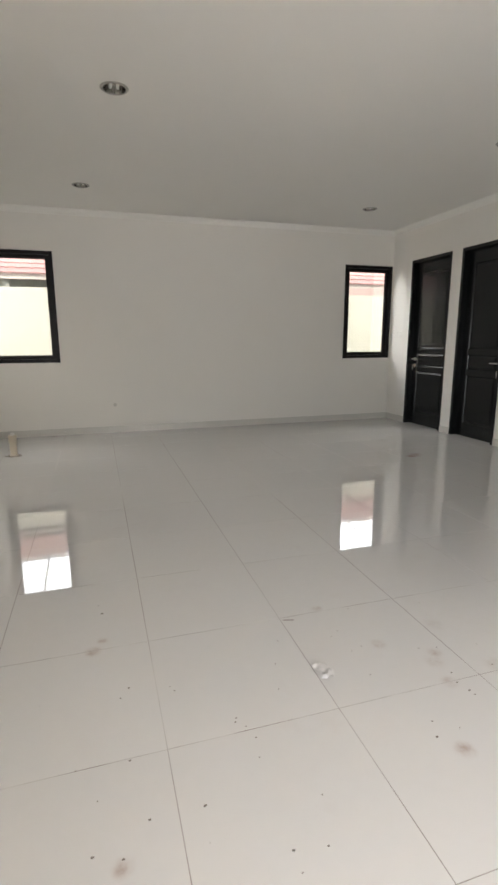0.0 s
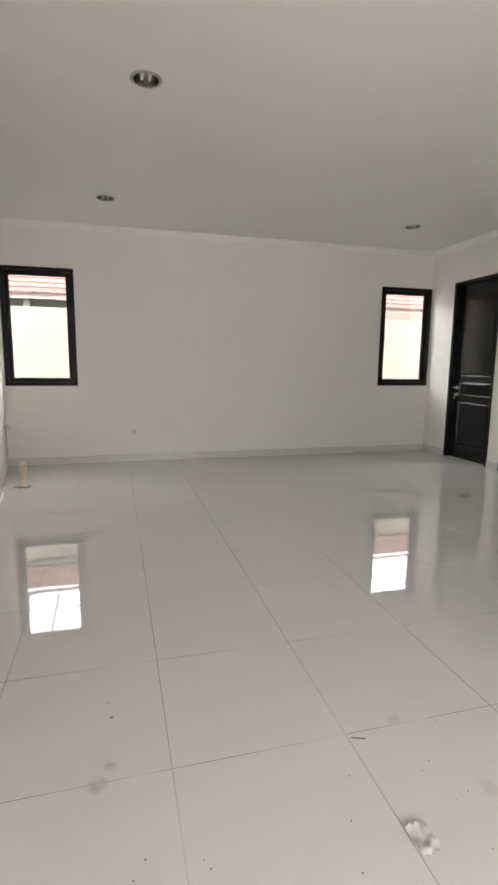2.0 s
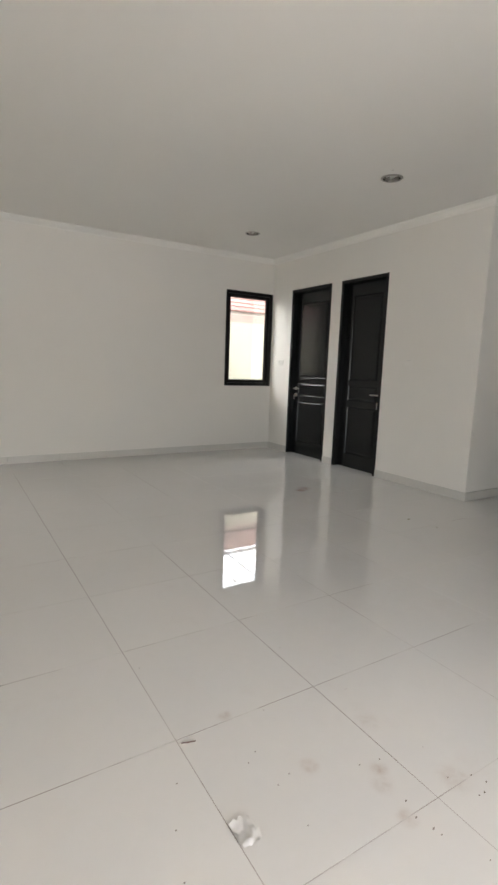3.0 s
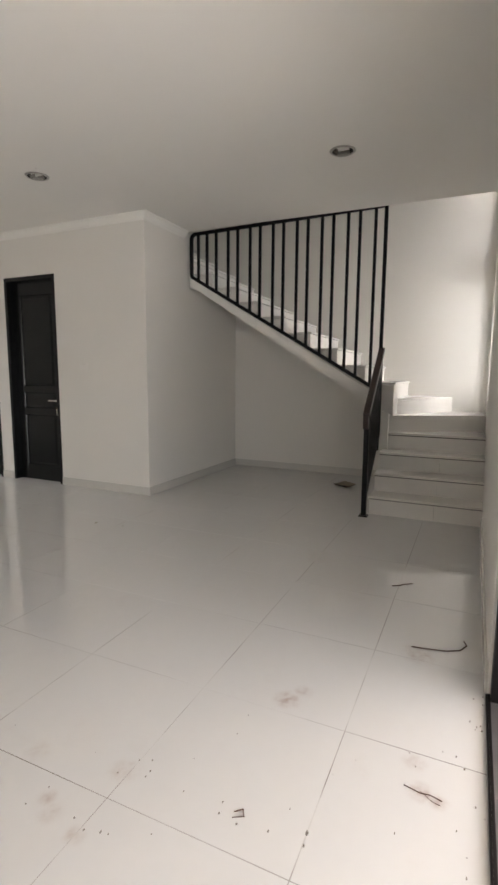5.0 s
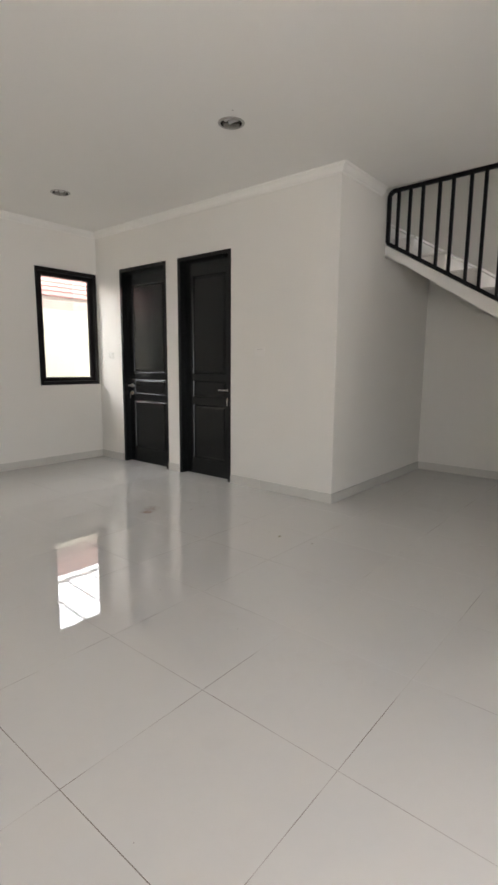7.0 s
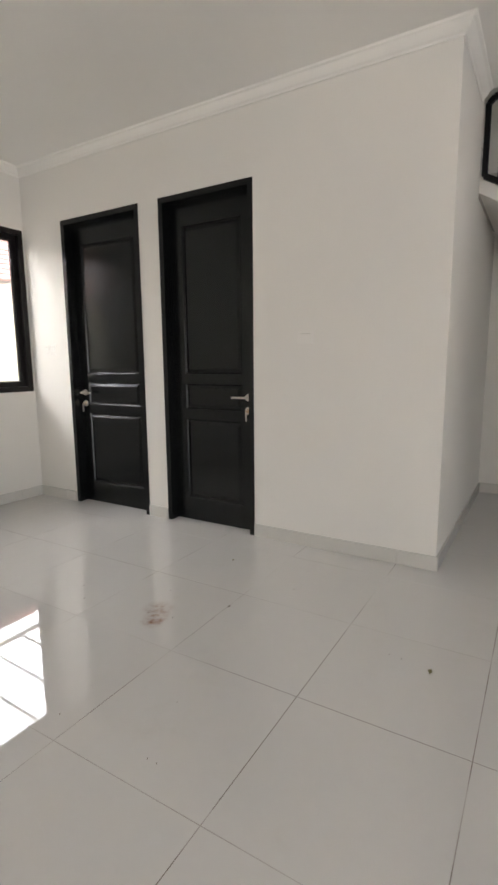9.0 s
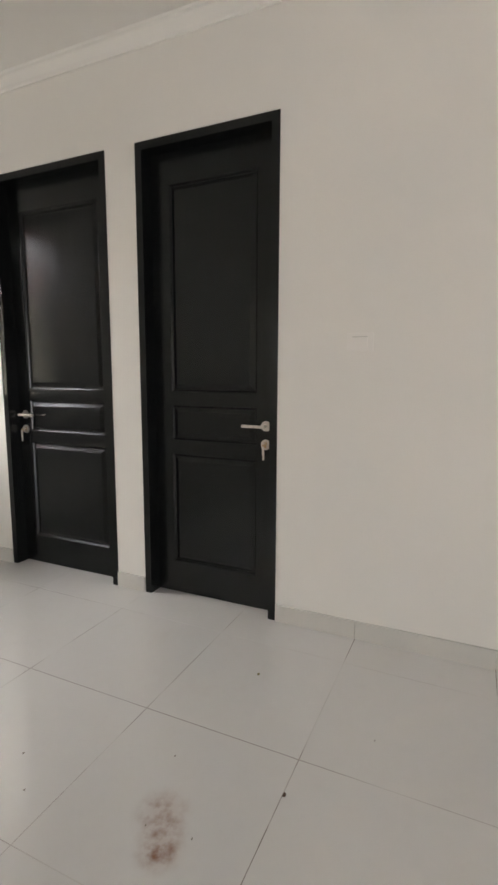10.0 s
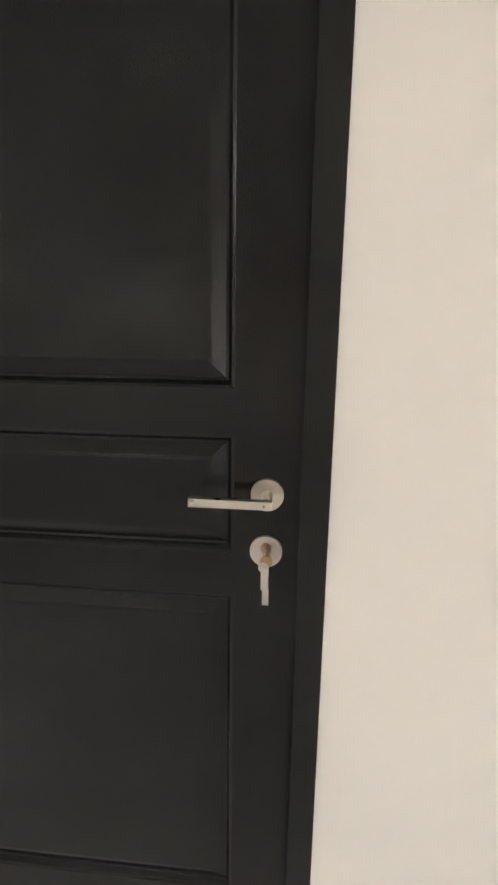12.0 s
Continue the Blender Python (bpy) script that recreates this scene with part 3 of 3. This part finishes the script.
# ---- fixtures ----
def downlight(x, y):
    root = empty("ceiling_lamp", (x, y, H), "round recessed ceiling lamp, unlit, with chrome reflector", "ceiling lamp", "recessed ceiling lamps")
    mv = Matrix.Translation((x, y, H))
    ring = lathe([(0.075, 0.0), (0.075, -0.005), (0.079, -0.007), (0.088, -0.005), (0.095, -0.0005), (0.095, 0.0)])
    ring.transform(mv)
    part("trim_ring", ring, RINGM, root)
    cup = lathe([(0.0748, -0.003), (0.073, 0.03), (0.064, 0.07), (0.04, 0.09), (0.0, 0.092)])
    cup.transform(mv)
    part("reflector", cup, CHROME, root)
    for d in (-0.024, 0.024):
        tube = rod((x + d, y - 0.04, H + 0.022), (x + d, y + 0.04, H + 0.022), 0.011, 12)
        part("tube", tube, BULB, root)


for p in LAMPS:
    downlight(*p)


def plate(name, yc, zc, w, h, label, mat=SOCKET, thick=0.007):
    root = empty(name, (XD, yc, zc), label, "switch" if "switch" in name else "socket", "wall plates")
    part("plate", rbox(XD - thick, XD, yc - w / 2, yc + w / 2, zc - h / 2, zc + h / 2, 0.003), mat, root)
    part("rocker", rbox(XD - thick - 0.004, XD - thick + 0.001, yc - w * 0.28, yc + w * 0.28, zc - h * 0.26, zc + h * 0.26, 0.002), mat, root)
    # shadow line above the rocker, drawn as a strip in the darker skirting colour
    part("gap", boxes((XD - thick - 0.0015, XD - thick + 0.0005, yc - w * 0.28, yc + w * 0.28, zc + h * 0.265, zc + h * 0.32)), SKIRT, root)
    return root


plate("light_switch", 6.905, 1.368, 0.066, 0.085, "small white plastic light switch beside the black door")
plate("light_switch", 6.985, 1.368, 0.066, 0.085, "small white plastic light switch beside the black door")
plate("light_switch", 4.438, 1.395, 0.12, 0.08, "cream plastic light switch on the plain wall", CREAM, 0.006)


def on_left(y, z, name, label, cat, bm, mat):
    """Sets a thing built at the origin, its back on x = 0, on the slanting wall."""
    bm.transform(Matrix.Translation((left_x(y), y, z)) @ Matrix.Rotation(math.atan(0.132), 4, "Z"))
    return thing(name, bm, mat, label, cat)


on_left(2.78, 0.33, "socket_box", "ivory plastic socket box low on the wall", "socket", rbox(0, 0.035, -0.06, 0.06, -0.045, 0.045, 0.006), IVORY)
on_left(6.85, 1.23, "socket_box", "small grey socket box on the wall", "socket", rbox(0, 0.02, -0.045, 0.045, -0.04, 0.04, 0.004), SOCKET)
tap = empty("water_tap", (left_x(6.83), 6.83, 0.53), "small metal water tap on the bare wall", "tap")
tx = left_x(6.83)
part("body", rod((tx, 6.83, 0.53), (tx + 0.075, 6.83, 0.53), 0.011), STEEL, tap)
part("flange", rod((tx, 6.83, 0.53), (tx + 0.008, 6.83, 0.53), 0.024, 20), STEEL, tap)
part("knob", rod((tx + 0.045, 6.83, 0.53), (tx + 0.045, 6.83, 0.568), 0.008), STEEL, tap)
part("lever", rbox(tx + 0.03, tx + 0.06, 6.80, 6.86, 0.566, 0.574, 0.002), STEEL, tap)

pipe = empty("pipe_stub", (-0.95, 6.05, 0), "cream plastic drain pipe stub standing on the floor", "pipe")
st = lathe([(0.0, 0.0), (0.046, 0.0), (0.044, 0.012), (0.038, 0.02), (0.038, 0.15), (0.044, 0.152), (0.044, 0.235), (0.037, 0.236), (0.036, 0.10), (0.0, 0.10)], 24)
st.transform(Matrix.Translation((-0.95, 6.05, 0.001)))
part("tube", st, PVC, pipe)
wr = rod((-0.95, 6.05, 0.225), (-0.945, 6.05, 0.262), 0.02, 12)
part("plug", wr, SOCKET, pipe)


# ---- litter on the floor ----
def splash(name, x, y, length, width, mat, label, cat, seed, turn=0.0):
    """A thin flat smear of set mortar, or a darker strip or disc, with a ragged outline."""
    rnd = random.Random(seed)
    pts = []
    for i in range(18):
        a = 2 * math.pi * i / 18
        k = 0.7 + 0.45 * rnd.random()
        u, v = width / 2 * k * math.cos(a), length / 2 * k * math.sin(a)
        pts.append((x + u * math.cos(turn) - v * math.sin(turn), y + u * math.sin(turn) + v * math.cos(turn)))
    return thing(name, prism(pts, 0.0005, 0.0035), mat, label, cat)


MORTAR = material("white_mortar", (0.76, 0.74, 0.71), 0.9, vary=0.12, scale=14, bump=0.3)
for k, (y, length, width) in enumerate(((2.55, 0.22, 0.03), (2.95, 0.42, 0.04), (3.75, 0.6, 0.02), (4.6, 0.5, 0.018), (5.6, 0.5, 0.018))):
    splash("mortar_smear", left_x(y) + 0.024 + width / 4, y, length, width, MORTAR, "thin white mortar smear along the bare wall", "mortar", 500 + k, math.atan(0.132))
# the gap's shade is painted: dark strips laid on the tiles by the wall
for k, (y, length) in enumerate(((3.4, 0.25), (4.15, 0.5), (5.15, 0.3), (6.2, 0.45))):
    splash("floor_gap_shade", left_x(y) + 0.008, y, length, 0.007, CHIP, "dark strip painting the shade of the gap between floor tiles and wall", "gap", 520 + k, math.atan(0.132))
# dark grey ragged disc on the floor round the pipe stub
splash("pipe_base_disc", -0.955, 6.035, 0.15, 0.17, CHIP, "dark grey ragged disc round the pipe stub", "mortar", 530)


def chip(x, y, s, mat, name, label, cat, seed):
    rnd = random.Random(seed)
    n = 7
    a0 = rnd.random() * 6.28
    pts = []
    for i in range(n):
        a = a0 + 2 * math.pi * i / n
        r = s * (0.55 + 0.5 * rnd.random())
        pts.append((x + r * math.cos(a) * (1.0 if i % 2 else 1.4), y + r * math.sin(a) * 0.7))
    bm = prism(pts, 0.0008, 0.003 + s * 0.15 * rnd.random())
    for v in bm.verts:
        v.co.z += rnd.random() * s * 0.1 if v.co.z > 0.002 else 0
    return thing(name, bm, mat, label, cat, "litter on the floor")


def stick(pts, r, label):
    root = empty("twig", (*pts[0], 0), label, "twig")
    for a, b in zip(pts, pts[1:]):
        part("piece", rod((*a, r + 0.001), (*b, r + 0.001), r, 6), TWIG, root)
    return root
# crumpled piece of clear film
rs = random.Random(4)
bm = bmesh.new()
n = 9
grid = [[bm.verts.new((0.788 + 0.035 * (i / (n - 1) - 0.5) * (1 + 0.3 * rs.random()) * 1.5, 1.584 + 0.075 * (j / (n - 1) - 0.5) * (1 + 0.2 * rs.random()),
                       0.002 + 0.022 * abs(noise.noise((i * 0.55, j * 0.45, 2.0))) + 0.003 * rs.random())) for j in range(n)] for i in range(n)]
for i in range(n - 1):
    for j in range(n - 1):
        bm.faces.new((grid[i][j], grid[i + 1][j], grid[i + 1][j + 1], grid[i][j + 1])).smooth = True
sc = thing("plastic_scrap", bm, SCRAP, "crumpled clear plastic scrap on the floor tiles", "litter", "litter on the floor")
stick([(0.765, 1.972), (0.785, 1.965), (0.812, 1.957)], 0.0018, "tiny dark twig on a floor tile joint")
stick([(3.353, 0.823), (3.38, 0.775), (3.405, 0.765), (3.441, 0.708)], 0.003, "short dry twig on the floor tiles")
stick([(2.671, 0.628), (2.685, 0.537), (2.70, 0.47), (2.733, 0.41), (2.793, 0.382), (2.83, 0.395)], 0.003, "bent dry twig on the floor tiles")
stick([(1.482, 1.006), (1.501, 0.985), (1.478, 0.972)], 0.0018, "short bent dry twig on the floor tiles")
stick([(1.462, 1.004), (1.478, 0.976)], 0.0013, "short dry twig on the floor tiles")
stick([(1.804, 0.551), (1.792, 0.503), (1.797, 0.47), (1.788, 0.435)], 0.0016, "dark twig in a dirty smear by the entrance")
stick([(1.80, 0.50), (1.775, 0.465), (1.77, 0.44)], 0.0009, "thin dark twig in a dirty smear by the entrance")
card = bmesh.new()
lower, upper = [], []
for i in range(7):
    u = i / 6
    x, y, z = 5.90 + 0.26 * u, 1.74 - 0.07 * u, 0.001 + 0.05 * max(0.0, 0.45 - u) ** 1.5
    for rows, dz in ((lower, 0.0), (upper, 0.007)):
        rows.append([card.verts.new((x, y, z + dz)), card.verts.new((x + 0.12, y + 0.17, z * 0.7 + 0.0003 + dz))])
for i in range(6):
    card.faces.new((upper[i][0], upper[i + 1][0], upper[i + 1][1], upper[i][1]))
    card.faces.new((lower[i][0], lower[i][1], lower[i + 1][1], lower[i + 1][0]))
    for k in (0, 1):
        card.faces.new((lower[i][k], lower[i + 1][k], upper[i + 1][k], upper[i][k]))
for i in (0, 6):
    card.faces.new((lower[i][0], lower[i][1], upper[i][1], upper[i][0]))
thing("cardboard_piece", card, CARD, "dirty piece of cardboard, one end curled, under the stairs", "cardboard")
chip(3.63, 4.41, 0.009, TWIG, "wood_splinter", "small dark wood splinter on a tile joint", "litter", 6)
chip(4.15, 4.72, 0.010, LEAF, "dry_leaf", "small dry leaf on the floor tiles", "litter", 7)
chip(3.58, 3.41, 0.014, LEAF, "dry_leaf", "small dry greenish leaf on the floor tiles", "litter", 8)
chip(3.61, 3.14, 0.008, LEAF, "dry_leaf", "small dry leaf on the floor tiles", "litter", 9)
CRUMBS_ENTRANCE = ((-0.038, 2.28, 8), (0.05, 1.716, 5), (0.018, 1.669, 4), (0.211, 1.651, 4), (0.032, 1.379, 5), (-0.128, 1.389, 3), (0.223, 1.162, 7), (0.07, 1.166, 5), (-0.079, 1.107, 6), (-0.003, 1.079, 5),
                   (0.584, 1.543, 4), (0.394, 1.452, 4), (0.386, 1.434, 5), (0.416, 1.406, 3), (0.434, 1.35, 4), (0.42, 1.272, 3), (1.029, 1.239, 4), (1.002, 1.177, 7), (1.263, 1.303, 4), (1.098, 1.186, 3),
                   (0.551, 1.096, 3), (0.413, 0.974, 5), (0.504, 0.958, 4), (0.414, 0.917, 3), (0.622, 1.684, 4), (0.686, 1.827, 3))
CRUMBS_MIDDLE = ((1.236, 1.601, 4), (1.313, 1.585, 4), (1.262, 1.43, 5), (1.243, 1.376, 5), (1.259, 1.327, 6), (1.315, 1.19, 3), (1.012, 1.686, 3), (0.966, 1.817, 3), (1.544, 1.35, 5), (1.502, 1.329, 6),
                 (1.478, 1.33, 4), (1.526, 1.391, 4), (1.451, 1.423, 4), (1.498, 1.054, 5), (1.459, 1.046, 5), (1.448, 0.983, 6), (1.467, 0.889, 5), (1.562, 0.856, 4), (1.481, 1.185, 4), (1.782, 1.142, 4), (1.89, 1.147, 3))
CRUMBS_SILL = ((1.509, 0.784, 10), (1.467, 0.78, 6), (1.952, 0.553, 4), (2.01, 0.447, 4), (1.899, 0.526, 4), (1.698, 0.391, 4), (1.614, 0.554, 4), (1.561, 0.362, 6), (2.181, 0.32, 6), (1.81, 0.34, 5),
               (3.392, 4.587, 5), (3.373, 4.726, 4), (3.421, 5.254, 6), (3.317, 5.131, 5), (3.622, 4.791, 4))
for k, (x, y, mm) in enumerate(CRUMBS_ENTRANCE + CRUMBS_MIDDLE + CRUMBS_SILL):
    chip(x, y, mm * 0.00072, CHIP, "cement_crumb", "tiny grey crumb of cement on the tiles", "litter", 60 + k)
mark = lathe([(0.0, 0.0015), (0.018, 0.0015), (0.026, 0.0)], 14)
mark.transform(Matrix.Translation((0.23, YF, 0.396)) @ Matrix.Rotation(radians(90), 4, "X"))
thing("plaster_patch", mark, SKIRT, "small round grey plaster patch on the white wall", "wall patch")
chip(0.10, 7.12, 0.03, SCRAP, "plaster_piece", "small white plaster piece by the skirting", "litter", 81)
chip(-0.6, 7.13, 0.02, CHIP, "plaster_piece", "small grey plaster piece by the skirting", "litter", 82)
chip(0.75, 7.13, 0.025, SCRAP, "plaster_piece", "small white plaster piece by the skirting", "litter", 83)
rl = random.Random(11)
for k in range(22):
    x, y = rl.uniform(-0.3, 2.4), rl.uniform(0.5, 2.8)
    chip(x, y, rl.uniform(0.001, 0.0022), CHIP, "cement_crumb", "tiny grey crumb of cement on the tiles", "litter", 150 + k)
for k in range(10):
    x, y = rl.uniform(2.2, 4.4), rl.uniform(3.2, 6.5)
    chip(x, y, rl.uniform(0.0012, 0.0032), CHIP, "cement_crumb", "tiny grey crumb of cement on the tiles", "litter", 200 + k)
for k in range(14):
    y = 2.4 + 0.32 * k + rl.uniform(-0.1, 0.1)
    chip(left_x(y) + 0.03, y, rl.uniform(0.004, 0.011), CHIP if k % 4 == 0 else SCRAP, "plaster_piece", "small loose plaster piece along the bare wall", "litter", 300 + k)
for k in range(22):
    x = rl.uniform(0.9, 2.4)
    chip(x, 0.315 + 0.12 * rl.random() ** 3, rl.uniform(0.001, 0.005), TWIG if k % 2 else CHIP, "dirt_crumb", "small dark crumb of dirt by the threshold", "litter", 400 + k)

# ---- outside, behind the rear windows ----
thing("garden_wall", boxes((-14, 18, 9.7, 9.85, -0.14, 2.2)), RENDER, "sunlit cream rendered boundary wall outside the windows", "wall")
house = empty("neighbour_house", (3, 12, 0), "neighbouring house with red clay tile roof", "house")
part("wall", boxes((-14, 18, 10.30, 10.45, -0.14, 2.42)), RENDER, house)
part("fascia", boxes((-14, 18, 9.97, 10.0, 2.36, 2.46)), FASCIA, house)
part("soffit", boxes((-14, 18, 10.0, 10.30, 2.42, 2.44)), FASCIA, house)
part("post", rbox(-1.49, -1.38, 10.05, 10.16, -0.14, 2.42), RENDER, house, "white post under the eave")
part("eave_board", boxes((2.0, 18, 9.90, 9.94, 2.19, 2.37)), EAVE, house, "pinkish board closing the gap under the eave")
pitch = radians(38)
bm = bmesh.new()
for r in range(8):
    d0 = r * 0.16
    for c in range(100):
        x0 = -6 + c * 0.2
        yy, zz = 9.93 + d0 * math.cos(pitch), 2.44 + d0 * math.sin(pitch)
        n = 5
        rows = []
        for (dd, lift) in ((0, 0.03), (0.18, 0.008)):
            rows.append([bm.verts.new((x0 + 0.2 * i / (n - 1), yy + dd * math.cos(pitch), zz + dd * math.sin(pitch) + lift + 0.012 * math.sin(math.pi * i / (n - 1)))) for i in range(n)])
        front = [bm.verts.new((v.co.x, v.co.y + 0.005, v.co.z - 0.03)) for v in rows[0]]
        for i in range(n - 1):
            bm.faces.new((rows[0][i], rows[0][i + 1], rows[1][i + 1], rows[1][i]))
            bm.faces.new((front[i], front[i + 1], rows[0][i + 1], rows[0][i]))
roof = part("roof", bm, CLAY, house, "weathered red clay tiles in rows")
tagged(roof, kind="stuff")
part("ridge", rod((-6, 10.97, 3.25), (14, 10.97, 3.25), 0.07, 10), CLAY, house)
part("rear_wall", boxes((-14, 18, 11.2, 11.35, -0.14, 3.1)), RENDER, house)

canopy = empty("steel_canopy", (2, 8.5, 2.95), "light steel rafters over the narrow side yard", "canopy")
for k in range(18):
    x = -2.6 + 0.5 * k
    part("rafter", bar((x, 7.36, 3.02), (x, 9.78, 2.9), 0.024, 0.024), FASCIA, canopy)
part("beam", bar((-2.8, 9.76, 2.86), (6.2, 9.76, 2.86), 0.05, 0.05), FASCIA, canopy)
for x in (-2.6, 1.0, 3.1):
    part("post", bar((x, 9.76, 2.2), (x, 9.76, 2.86), 0.05, 0.05), FASCIA, canopy)

# ---- floor tiles ----
tb = bmesh.new()
rings = []
for ins, z in ((0.0, -0.004), (0.0, -0.0001), (0.0001, 0.0)):
    w = TW / 2 - ins
    rings.append([tb.verts.new(p) for p in ((-w, -w, z), (w, -w, z), (w, w, z), (-w, w, z))])
for a, b in zip(rings, rings[1:]):
    for i in range(4):
        tb.faces.new((a[i], a[(i + 1) % 4], b[(i + 1) % 4], b[i]))
tb.faces.new(rings[-1])
tile_mesh = mesh_of("tile", tb, TILE)
for i in range(-3, 11):
    for j in range(-2, 10):
        o = new("tile", tile_mesh)
        o.location = (GX + S * (i + 0.5), GY + S * (j + 0.5), 0)
        o.parent = floor
